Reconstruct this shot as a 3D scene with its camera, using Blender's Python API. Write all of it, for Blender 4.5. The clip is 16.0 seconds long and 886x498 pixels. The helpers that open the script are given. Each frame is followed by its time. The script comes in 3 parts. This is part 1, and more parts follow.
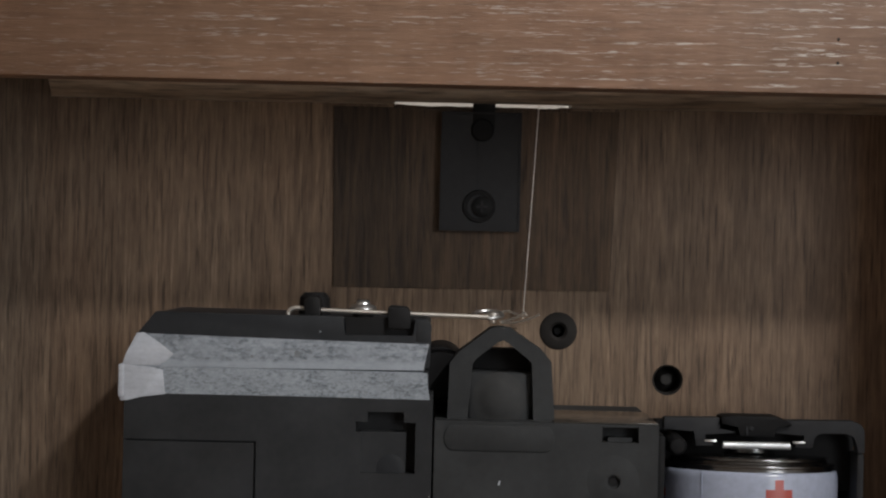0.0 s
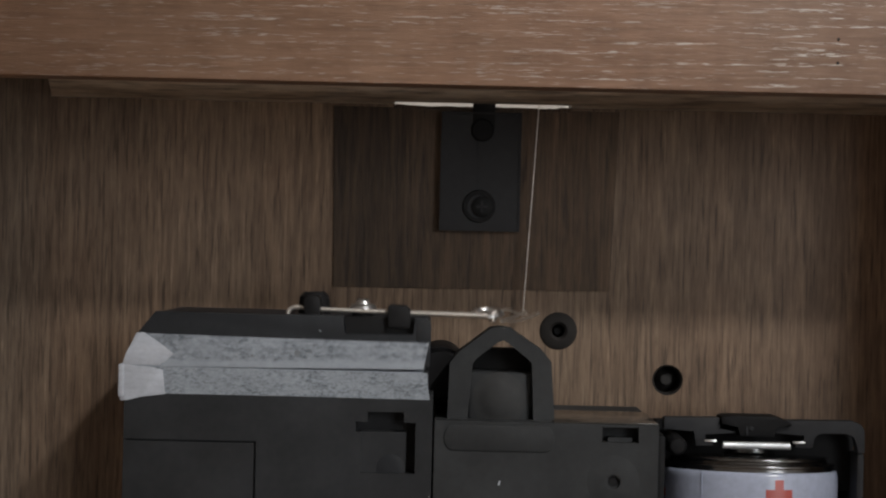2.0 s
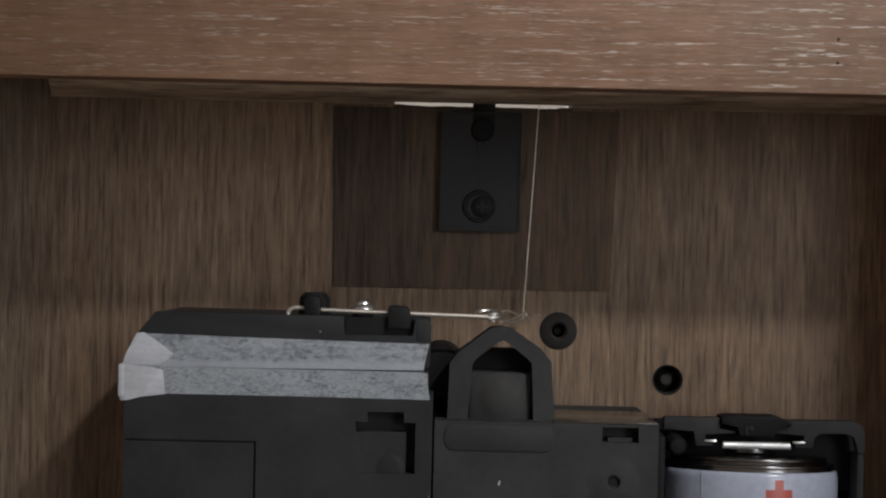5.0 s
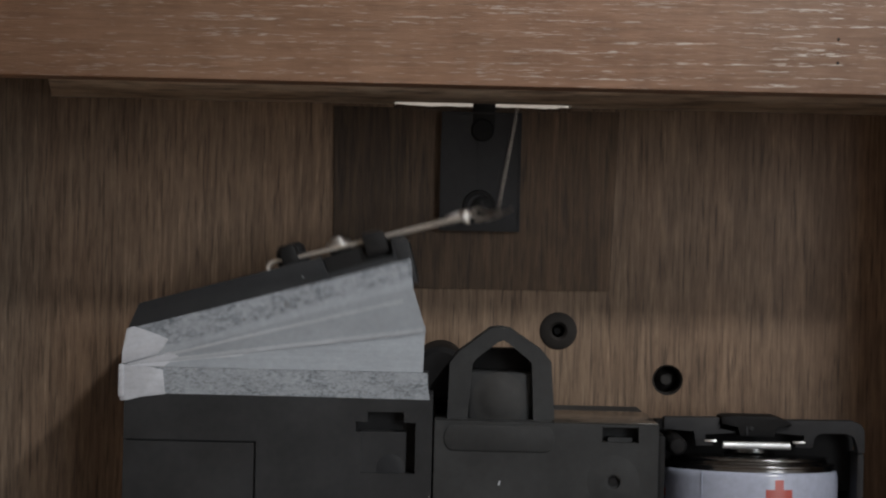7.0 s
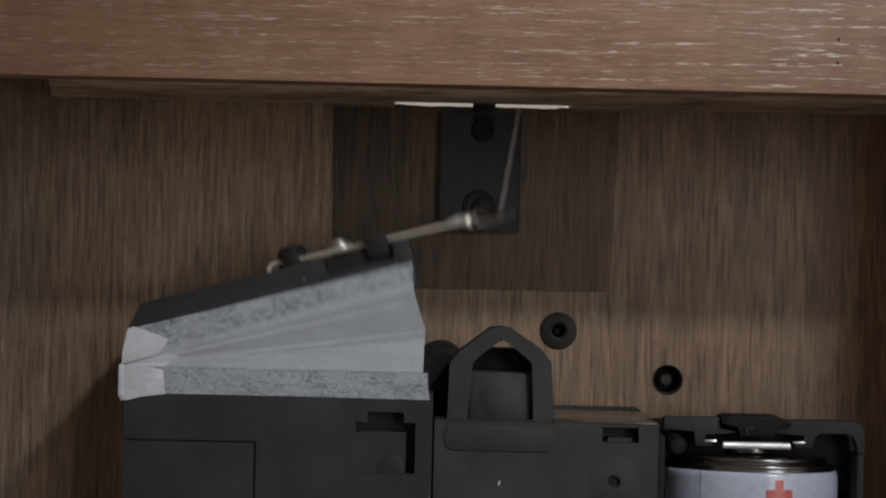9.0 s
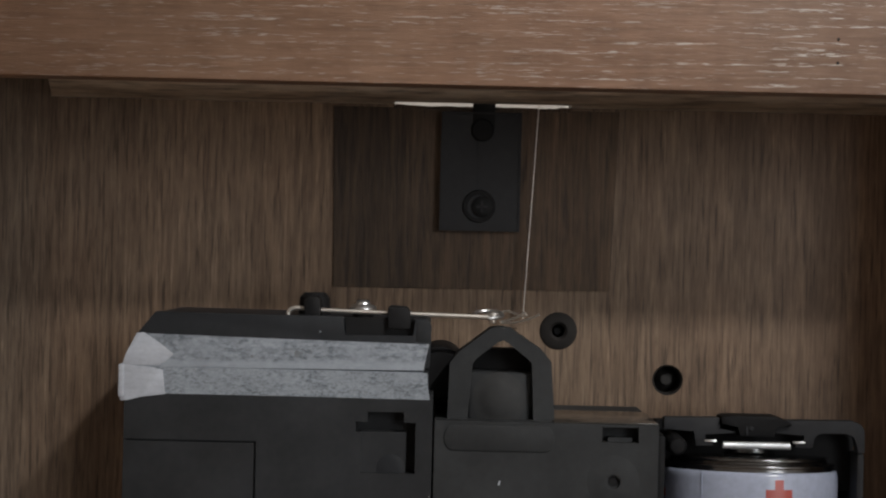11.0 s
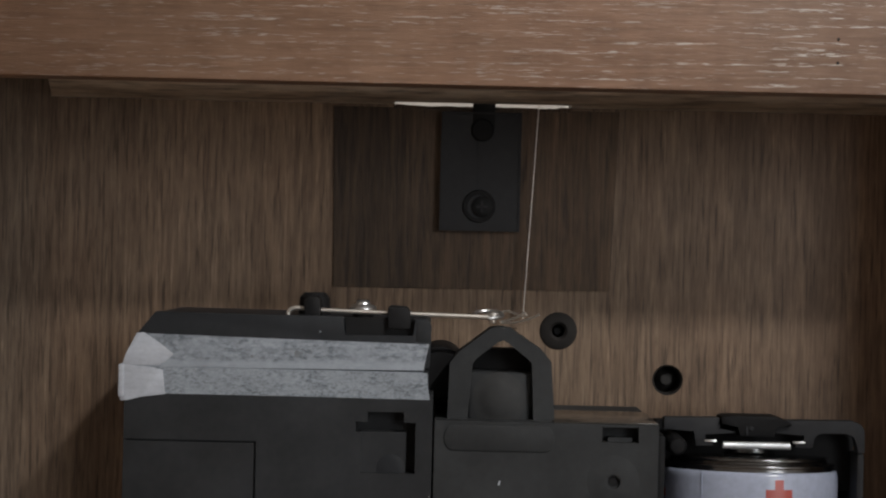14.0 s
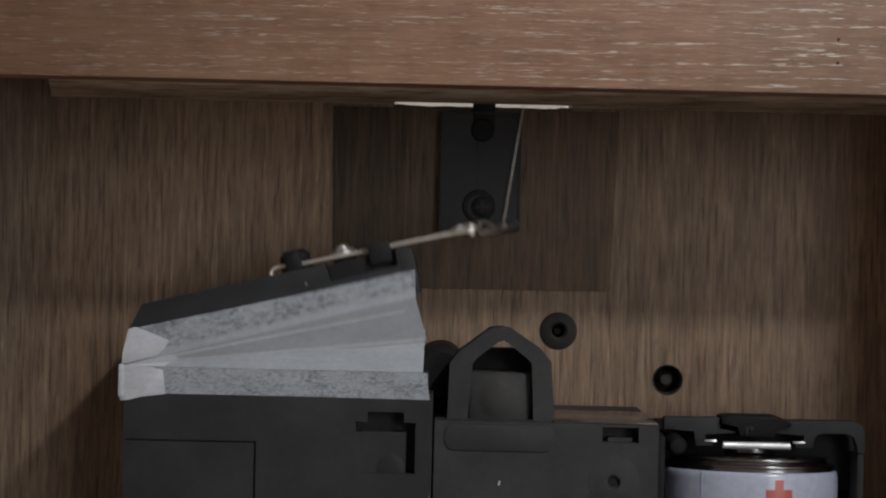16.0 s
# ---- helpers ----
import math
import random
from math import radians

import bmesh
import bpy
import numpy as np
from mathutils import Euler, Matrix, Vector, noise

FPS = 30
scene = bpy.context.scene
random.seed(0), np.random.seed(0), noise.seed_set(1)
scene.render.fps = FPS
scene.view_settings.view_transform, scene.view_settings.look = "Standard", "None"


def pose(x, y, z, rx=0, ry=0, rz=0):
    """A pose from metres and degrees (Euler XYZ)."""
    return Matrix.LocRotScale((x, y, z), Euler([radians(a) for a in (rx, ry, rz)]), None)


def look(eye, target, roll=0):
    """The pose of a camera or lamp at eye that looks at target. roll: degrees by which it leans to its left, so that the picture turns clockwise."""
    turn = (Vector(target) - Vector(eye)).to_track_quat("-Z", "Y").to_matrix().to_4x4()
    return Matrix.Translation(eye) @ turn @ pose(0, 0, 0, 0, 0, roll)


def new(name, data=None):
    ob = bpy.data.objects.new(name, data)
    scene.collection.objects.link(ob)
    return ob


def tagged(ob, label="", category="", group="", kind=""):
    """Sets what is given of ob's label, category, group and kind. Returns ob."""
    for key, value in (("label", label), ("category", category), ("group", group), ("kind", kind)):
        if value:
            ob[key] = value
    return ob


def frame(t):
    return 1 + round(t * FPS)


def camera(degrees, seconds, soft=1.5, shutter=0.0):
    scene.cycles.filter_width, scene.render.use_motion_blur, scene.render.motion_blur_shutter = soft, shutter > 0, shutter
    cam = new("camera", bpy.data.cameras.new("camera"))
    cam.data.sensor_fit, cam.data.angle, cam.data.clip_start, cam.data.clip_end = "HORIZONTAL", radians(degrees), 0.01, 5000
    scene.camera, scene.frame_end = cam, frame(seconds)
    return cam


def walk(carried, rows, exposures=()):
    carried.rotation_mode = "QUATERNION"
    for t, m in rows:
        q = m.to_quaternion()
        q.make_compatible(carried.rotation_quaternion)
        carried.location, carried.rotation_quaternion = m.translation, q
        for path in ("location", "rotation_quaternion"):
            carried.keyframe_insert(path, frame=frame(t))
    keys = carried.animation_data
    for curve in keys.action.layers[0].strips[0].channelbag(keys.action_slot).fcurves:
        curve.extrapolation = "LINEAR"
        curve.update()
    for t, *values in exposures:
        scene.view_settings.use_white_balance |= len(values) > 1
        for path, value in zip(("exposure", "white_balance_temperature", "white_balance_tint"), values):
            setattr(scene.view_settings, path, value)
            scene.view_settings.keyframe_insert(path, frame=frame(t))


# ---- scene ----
# Inside of a small wooden clock case, seen from its open back. Lengths below are in millimetres about the camera's height.
BASE = 0.90
MM = 0.001

cam = camera(30, 16.0, soft=2.2, shutter=0.9)
EYE = pose(0, -0.2264, BASE, 90, 0, 0) @ pose(0, 0, 0, 0, 0, 1.3)
walk(cam, [(0, EYE), (16.0, EYE)], exposures=[(0, 0.0), (16.0, 0.0)])

# ---- light ----
world = bpy.data.worlds.new("room_air")
world.use_nodes = True
world.node_tree.nodes["Background"].inputs["Color"].default_value = (0.5, 0.5, 0.55, 1)
world.node_tree.nodes["Background"].inputs["Strength"].default_value = 0.02
scene.world = world


def area_lamp(name, eye, target, size, power, colour):
    data = bpy.data.lights.new(name, "AREA")
    data.shape, data.size, data.energy, data.color = "DISK", size, power, colour
    ob = new(name, data)
    ob.matrix_world = look(eye, target)
    return ob


# a small narrow-beamed lamp above and beside the camera; two added, unseen lights: a daylight fill behind it, one that
# whitens the far wall seen through the slot
work_lamp = bpy.data.lights.new("work_lamp", "SPOT")
work_lamp.energy, work_lamp.color, work_lamp.shadow_soft_size = 3.8, (1.0, 0.975, 0.95), 0.012
work_lamp.spot_size, work_lamp.spot_blend = radians(20), 1.0
new("work_lamp", work_lamp).matrix_world = look((0.20, -0.27, BASE + 0.2627), (0.015, 0.0, BASE + 0.006))
fill_light = area_lamp("added_front_fill", (1.0, -1.72, BASE + 0.30), (0.0, 0.0, BASE), 0.6, 8.9, (0.96, 0.98, 1.0))
fill_light.data.shape, fill_light.data.size_y = "RECTANGLE", 0.9
area_lamp("added_far_wall_light", (0.0, 0.75, 2.44), (0.0, 0.95, 1.0), 0.35, 15.0, (1.0, 0.94, 0.88))


# ---- materials ----
def shader(name, rough=0.6, metal=0.0, spec=0.5):
    m = bpy.data.materials.new(name)
    m.use_nodes = True
    b = m.node_tree.nodes["Principled BSDF"]
    b.inputs["Roughness"].default_value, b.inputs["Metallic"].default_value = rough, metal
    b.inputs["Specular IOR Level"].default_value = spec
    return m, m.node_tree, b


def noise_tex(tree, scale, detail=4.0, rough=0.55, loc=(0, 0, 0)):
    """Noise in the object's own metres, squeezed by the three scales."""
    co = tree.nodes.new("ShaderNodeTexCoord")
    mp = tree.nodes.new("ShaderNodeMapping")
    mp.inputs["Scale"].default_value, mp.inputs["Location"].default_value = scale, loc
    n = tree.nodes.new("ShaderNodeTexNoise")
    n.inputs["Scale"].default_value, n.inputs["Detail"].default_value, n.inputs["Roughness"].default_value = 1.0, detail, rough
    tree.links.new(co.outputs["Object"], mp.inputs["Vector"])
    tree.links.new(mp.outputs["Vector"], n.inputs["Vector"])
    return n.outputs["Fac"]


def ramp(tree, fac, stops):
    r = tree.nodes.new("ShaderNodeValToRGB")
    e = r.color_ramp.elements
    while len(e) < len(stops):
        e.new(0.5)
    for el, (p, c) in zip(e, stops):
        el.position, el.color = p, (c, c, c, 1) if isinstance(c, (int, float)) else (*c, 1)
    tree.links.new(fac, r.inputs["Fac"])
    return r.outputs["Color"]


def mix(tree, fac, a, b, blend="MIX"):
    n = tree.nodes.new("ShaderNodeMix")
    n.data_type, n.blend_type = "RGBA", blend
    for sock, v in ((n.inputs["Factor"], fac), (n.inputs["A"], a), (n.inputs["B"], b)):
        if isinstance(v, (int, float)):
            sock.default_value = v
        elif isinstance(v, tuple):
            sock.default_value = (*v, 1)
        else:
            tree.links.new(v, sock)
    return n.outputs["Result"]


def bump(tree, b, height, dist, strength=1.0):
    n = tree.nodes.new("ShaderNodeBump")
    n.inputs["Distance"].default_value, n.inputs["Strength"].default_value = dist, strength
    tree.links.new(height, n.inputs["Height"])
    tree.links.new(n.outputs["Normal"], b.inputs["Normal"])


def light_and_hue_across(tree, left, mid, right, reach):
    """Uneven light put into a board's colour, with some wood hue, from one side to the other; noise makes it wander."""
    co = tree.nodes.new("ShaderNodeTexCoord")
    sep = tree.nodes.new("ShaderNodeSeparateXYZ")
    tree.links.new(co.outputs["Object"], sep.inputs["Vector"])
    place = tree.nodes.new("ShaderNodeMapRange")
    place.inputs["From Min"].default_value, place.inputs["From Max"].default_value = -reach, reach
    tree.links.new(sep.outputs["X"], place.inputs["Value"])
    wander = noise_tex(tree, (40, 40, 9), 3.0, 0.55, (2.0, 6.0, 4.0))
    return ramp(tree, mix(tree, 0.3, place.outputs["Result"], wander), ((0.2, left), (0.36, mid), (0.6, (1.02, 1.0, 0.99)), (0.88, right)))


def wood(name, along, dark, mid, light, flecks=0.0, rough=0.55, gloss=0.4, squeeze=(1, 1, 1), light_hues=None, streaks=0.6, reach=0.075):
    """Veneer whose grain runs along one axis: fine pores, broad streaks, and rows of filled pale pores where flecks > 0."""
    m, t, b = shader(name, rough, 0.0, gloss)

    def grain(lengthwise, crosswise, *rest):
        return noise_tex(t, tuple((lengthwise if a == along else crosswise) * q for a, q in zip("xyz", squeeze)), *rest)

    g = grain(75.0, 1250.0, 5.0, 0.66)
    s = grain(14.0, 210.0, 3.0, 0.5, (3.1, 1.7, 5.2))
    patch = noise_tex(t, (45, 45, 30), 3.0, 0.6, (7.0, 2.0, 1.0))
    mottle = noise_tex(t, (260, 260, 210), 4.0, 0.65, (5.0, 1.0, 8.0))
    col = ramp(t, g, ((0.28, dark), (0.5, mid), (0.74, light)))
    col = mix(t, streaks, col, ramp(t, s, ((0.3, (0.66, 0.62, 0.58)), (0.7, (1.22, 1.20, 1.17)))), "MULTIPLY")
    col = mix(t, 0.6, col, ramp(t, patch, ((0.32, (0.82, 0.75, 0.70)), (0.68, (1.10, 1.13, 1.15)))), "MULTIPLY")
    col = mix(t, 0.55, col, ramp(t, mottle, ((0.3, (0.80, 0.77, 0.75)), (0.7, (1.16, 1.16, 1.16)))), "MULTIPLY")
    # fall of light across the board, put into its colour with the hue
    if light_hues:
        col = mix(t, 1.0, col, light_and_hue_across(t, *light_hues, reach), "MULTIPLY")
    if flecks:
        # the filler lies in narrow rows along the grain, broken into dashes, and thins out in places; its glint is put
        # in as pale colour
        p = grain(400.0, 5200.0, 3.0, 0.6, (9.0, 4.0, 2.0))
        row = grain(52.0, 1700.0, 2.0, 0.5, (1.0, 8.0, 3.0))
        field = noise_tex(t, (26.0, 26.0, 60.0), 2.0, 0.5, (0.45, 0.0, 0.0))
        both = mix(t, 1.0, ramp(t, p, ((0.50, 0.0), (0.57, 1.0))), ramp(t, row, ((0.565, 0.0), (0.62, 1.0))), "MULTIPLY")
        both = mix(t, 1.0, both, ramp(t, field, ((0.36, 0.15), (0.66, 0.9))), "MULTIPLY")
        short_flecks = grain(300.0, 4200.0, 2.0, 0.5, (3.0, 2.0, 7.0))
        both = mix(t, 1.0, both, ramp(t, short_flecks, ((0.62, 0.0), (0.68, 0.30))), "LIGHTEN")
        col = mix(t, both, col, (flecks, flecks * 0.93, flecks * 0.86))
    else:
        p = grain(120.0, 2100.0, 3.0, 0.55, (9.0, 4.0, 2.0))
        col = mix(t, 0.8, col, ramp(t, p, ((0.33, 0.36), (0.47, 1.0))), "MULTIPLY")
        pale = grain(150.0, 1700.0, 3.0, 0.6, (2.0, 9.0, 5.0))
        col = mix(t, 0.75, col, ramp(t, pale, ((0.58, 1.0), (0.72, 1.45))), "MULTIPLY")
    t.links.new(col, b.inputs["Base Color"])
    bump(t, b, mix(t, 0.5, g, p), 0.00014, 0.7)
    return m


def plastic(name, colour, rough=0.55, wear=0.25, gloss=0.25):
    m, t, b = shader(name, rough, 0.0, gloss)
    n = noise_tex(t, (900, 900, 900), 4.0, 0.6)
    w = noise_tex(t, (70, 70, 70), 4.0, 0.6, (2, 5, 1))
    lo, hi = tuple(c * (1 - wear) for c in colour), tuple(c * (1 + wear) for c in colour)
    col = ramp(t, w, ((0.35, lo), (0.65, hi)))
    col = mix(t, 0.35, col, ramp(t, n, ((0.3, 0.75), (0.7, 1.2))), "MULTIPLY")
    t.links.new(col, b.inputs["Base Color"])
    t.links.new(ramp(t, w, ((0.3, rough * 0.85), (0.7, min(1.0, rough * 1.2)))), b.inputs["Roughness"])
    bump(t, b, n, 0.00003, 0.5)
    return m


def metal(name, colour, rough):
    m, t, b = shader(name, rough, 1.0)
    n = noise_tex(t, (400, 400, 400), 4.0, 0.6)
    lo = tuple(c * 0.75 for c in colour)
    t.links.new(ramp(t, n, ((0.3, lo), (0.7, colour))), b.inputs["Base Color"])
    t.links.new(ramp(t, n, ((0.3, rough * 1.3), (0.7, rough * 0.8))), b.inputs["Roughness"])
    return m


def paper(name, colour, blots, tint, size=1.0, hem=0.0):
    """Thin bellows paper; blots > 0: grey rubbed-through glue marks of a size; hem: metres of clean paper above its lower edge."""
    m, t, b = shader(name, 0.85, 0.0, 0.2)
    fibre = noise_tex(t, (900, 900, 1400), 4.0, 0.65)
    col = ramp(t, fibre, ((0.25, tuple(c * 0.84 for c in colour)), (0.7, colour)))
    soft_spots = noise_tex(t, (120, 120, 200), 3.0, 0.6, (4, 2, 9))
    col = mix(t, 0.5, col, ramp(t, soft_spots, ((0.3, 0.82), (0.7, 1.1))), "MULTIPLY")
    if blots:
        spot = noise_tex(t, tuple(v / size for v in (1100, 1100, 2100)), 6.0, 0.72, (1, 3, 6))
        big = noise_tex(t, tuple(v / size for v in (170, 170, 420)), 4.0, 0.65, (6, 3, 8))
        rubbed = mix(t, 1.0, ramp(t, spot, ((0.42, 0.0), (0.62, blots))), ramp(t, big, ((0.36, 0.25), (0.60, 1.0))), "MULTIPLY")
        rubbed = mix(t, 1.0, rubbed, ramp(t, big, ((0.52, 0.0), (0.72, blots * 0.8))), "LIGHTEN")
        if hem:
            co = t.nodes.new("ShaderNodeTexCoord")
            sep = t.nodes.new("ShaderNodeSeparateXYZ")
            t.links.new(co.outputs["Object"], sep.inputs["Vector"])
            edge = t.nodes.new("ShaderNodeMapRange")
            edge.inputs["From Min"].default_value, edge.inputs["From Max"].default_value = hem * 0.55, hem * 1.7
            t.links.new(sep.outputs["Z"], edge.inputs["Value"])
            rubbed = mix(t, 1.0, rubbed, ramp(t, mix(t, 0.3, edge.outputs["Result"], big), ((0.2, 0.08), (0.65, 1.0))), "MULTIPLY")
        col = mix(t, rubbed, col, tint)
    t.links.new(col, b.inputs["Base Color"])
    crumple = noise_tex(t, (22, 60, 420), 3.0, 0.6, (3, 3, 3))
    bump(t, b, mix(t, 0.75, fibre, crumple), 0.0004, 0.6)
    return m


# panel: dim far left and bright mid-left light in the colour, redder wood rightwards
WOOD_WALL = wood("oak_veneer_upright", "z", (0.085, 0.060, 0.042), (0.178, 0.128, 0.088), (0.280, 0.211, 0.149), light_hues=((0.87, 0.91, 0.98), (1.36, 1.31, 1.31), (1.16, 1.04, 1.0)), streaks=0.55)
# patch: the shade left of the bracket is put into the colour
WOOD_INSET = wood("dark_oak_upright", "z", (0.044, 0.028, 0.017), (0.092, 0.060, 0.036), (0.148, 0.099, 0.063), light_hues=((0.55, 0.54, 0.54), (0.62, 0.60, 0.58), (1.08, 1.05, 1.0)), streaks=0.5, reach=0.024)
# rail: lamp light that fades to the right is put into the colour
WOOD_RAIL = wood("limed_oak_lengthwise", "x", (0.190, 0.116, 0.077), (0.248, 0.153, 0.104), (0.302, 0.192, 0.135), flecks=0.64, rough=0.48, light_hues=((1.12, 1.10, 1.07), (1.06, 1.05, 1.03), (0.80, 0.86, 0.91)), streaks=0.25)
WOOD_BATTEN = wood("oak_batten_lengthwise", "x", (0.16, 0.14, 0.12), (0.72, 0.67, 0.59), (0.95, 0.92, 0.86), squeeze=(1, 0.10, 0.4), streaks=1.0)
GREY_PLASTIC = plastic("charcoal_plastic", (0.0285, 0.0300, 0.0325), 0.7, 0.25, 0.16)
HOUSING_PLASTIC = plastic("housing_plastic", (0.0365, 0.0383, 0.0400), 0.72, 0.25, 0.16)
LID_PLASTIC = plastic("lid_plastic", (0.020, 0.022, 0.0255), 0.5)
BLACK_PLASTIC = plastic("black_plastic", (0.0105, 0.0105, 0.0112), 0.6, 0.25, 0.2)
HOLDER_PLASTIC = plastic("holder_plastic", (0.027, 0.028, 0.031), 0.65)
# black parts, and shade painted into the holder's recesses and beside the arch
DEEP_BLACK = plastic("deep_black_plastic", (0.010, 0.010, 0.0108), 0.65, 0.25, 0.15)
BRACKET_PLASTIC = plastic("bracket_plastic", (0.028, 0.029, 0.032), 0.6)
GLOSSY_SMOKE = plastic("smoky_gloss", (0.05, 0.043, 0.036), 0.12, 0.1, 0.9)
RUBBER = plastic("black_rubber", (0.0165, 0.0143, 0.0130), 0.7)
STEEL = metal("bright_steel", (0.86, 0.87, 0.88), 0.34)
CONTACT_STEEL = metal("contact_steel", (0.93, 0.97, 1.0), 0.5)
WIRE_STEEL = metal("wire_steel", (0.80, 0.76, 0.71), 0.45)
BRASS_GREY = metal("can_steel", (0.20, 0.20, 0.205), 0.2)
PAPER_STRIP = paper("bellows_paper_blotted", (0.345, 0.382, 0.428), 0.9, (0.078, 0.090, 0.102), 0.62)
PAPER_UPPER = paper("bellows_paper_smudged", (0.350, 0.386, 0.435), 0.95, (0.072, 0.086, 0.100), 1.5, 0.0010)
PAPER_PLAIN = paper("bellows_paper_plain", (0.320, 0.355, 0.398), 0.0, (0, 0, 0))
# paler than the plain paper: light caught by the creases, as colour
PAPER_CREASE_LIT = paper("bellows_paper_crease_lit", (0.42, 0.455, 0.505), 0.0, (0, 0, 0))
PAPER_BLOT = paper("bellows_paper_blot", (0.20, 0.215, 0.235), 0.0, (0, 0, 0))
PAPER_PATCH = paper("bellows_paper_patch", (0.505, 0.535, 0.595), 0.0, (0, 0, 0))
LABEL_WHITE = plastic("battery_sleeve", (0.43, 0.475, 0.605), 0.2, 0.04, 0.5)
LABEL_RED = plastic("battery_red", (0.42, 0.06, 0.045), 0.3, 0.06, 0.5)
ROOM_PAINT = plastic("room_paint", (0.80, 0.77, 0.73), 0.9, 0.03, 0.2)
ROOM_FLOOR = wood("floor_boards", "x", (0.10, 0.07, 0.05), (0.20, 0.14, 0.10), (0.28, 0.20, 0.14))
TABLE_WOOD = wood("table_top", "x", (0.16, 0.11, 0.08), (0.28, 0.20, 0.14), (0.36, 0.27, 0.20))


# ---- mesh tools, in millimetres ----
ORIGIN = {}


def thing(name, at, label, category, group="", kind=""):
    ob = new(name)
    ob.empty_display_size = 0.01
    ob.location = (at[0] * MM, at[1] * MM, BASE + at[2] * MM)
    ORIGIN[ob] = at
    return tagged(ob, label, category, group, kind)


def mesh_of(name, bm, material, at, smooth=35):
    bmesh.ops.recalc_face_normals(bm, faces=bm.faces)
    for v in bm.verts:
        v.co = (v.co - Vector(at)) * MM
    me = bpy.data.meshes.new(name)
    bm.to_mesh(me)
    bm.free()
    me.materials.append(material)
    me.shade_smooth()
    me.set_sharp_from_angle(angle=radians(smooth))
    return me


def part(name, bm, material, parent, label="", at=None):
    """One mesh under a thing or a part; at: its own origin, if not the parent's."""
    at = at or ORIGIN[parent]
    ob = new(name, mesh_of(name, bm, material, at))
    ob.parent = parent
    ob.location = (Vector(at) - Vector(ORIGIN[parent])) * MM
    ORIGIN[ob] = at
    return tagged(ob, label)


def solid(name, bm, material, at, label, category="", kind="", group=""):
    """One top-level mesh."""
    ob = new(name, mesh_of(name, bm, material, at))
    ob.location = (at[0] * MM, at[1] * MM, BASE + at[2] * MM)
    ORIGIN[ob] = at
    return tagged(ob, label, category, group, kind)


def soften(bm, verts, by, segments=2):
    if by > 0:
        edges = list({e for v in verts for e in v.link_edges})
        bmesh.ops.bevel(bm, geom=edges, offset=by, segments=segments, affect="EDGES", profile=0.5, clamp_overlap=True)


def box(bm, x0, x1, y0, y1, z0, z1, by=0.0):
    m = Matrix.Translation(((x0 + x1) / 2, (y0 + y1) / 2, (z0 + z1) / 2)) @ Matrix.Diagonal((x1 - x0, y1 - y0, z1 - z0, 1))
    soften(bm, bmesh.ops.create_cube(bm, size=1, matrix=m)["verts"], by)
    return bm


def prism(bm, outline, y0, y1, by=0.0):
    """An outline in x and z, given depth from y0 to y1."""
    front = [bm.verts.new((x, y0, z)) for x, z in outline]
    back = [bm.verts.new((x, y1, z)) for x, z in outline]
    bm.faces.new(front), bm.faces.new(back[::-1])
    n = len(outline)
    for i in range(n):
        j = (i + 1) % n
        bm.faces.new((front[i], back[i], back[j], front[j]))
    soften(bm, front + back, by)
    return bm


def frame_prism(bm, outer, inner, y0, y1, by=0.0):
    """A ring between two outlines with as many corners, given depth."""
    n = len(outer)
    rings = [[bm.verts.new((x, y, z)) for x, z in ring] for ring in (outer, inner) for y in (y0, y1)]
    of, ob, nf, nb = rings
    for i in range(n):
        j = (i + 1) % n
        for q in ((of[i], of[j], nf[j], nf[i]), (ob[i], nb[i], nb[j], ob[j]), (of[i], ob[i], ob[j], of[j]), (nf[i], nf[j], nb[j], nb[i])):
            bm.faces.new(q)
    if by:
        edges = [e for ring in (of, nf) for k in range(n) for e in ring[k].link_edges if e.other_vert(ring[k]) is ring[(k + 1) % n]]
        bmesh.ops.bevel(bm, geom=edges, offset=by, segments=3, affect="EDGES", profile=0.5, clamp_overlap=True)
    return bm


def lathe(bm, centre, profile, axis="z", steps=40):
    """A profile of (radius, height) turned about an axis through centre."""
    turn = {"z": Matrix(), "y": Matrix.Rotation(radians(90), 4, "X"), "x": Matrix.Rotation(radians(90), 4, "Y")}[axis]
    rings = []
    for r, h in profile:
        if r < 1e-6:
            rings.append([bm.verts.new(Vector(centre) + turn @ Vector((0, 0, h)))] * steps)
        else:
            rings.append([bm.verts.new(Vector(centre) + turn @ Vector((r * math.cos(a), r * math.sin(a), h)))
                          for a in (2 * math.pi * k / steps for k in range(steps))])
    for lower, upper in zip(rings, rings[1:]):
        for k in range(steps):
            quad = []
            for v in (lower[k], lower[(k + 1) % steps], upper[(k + 1) % steps], upper[k]):
                if v not in quad:
                    quad.append(v)
            if len(quad) > 2:
                bm.faces.new(quad)
    return bm


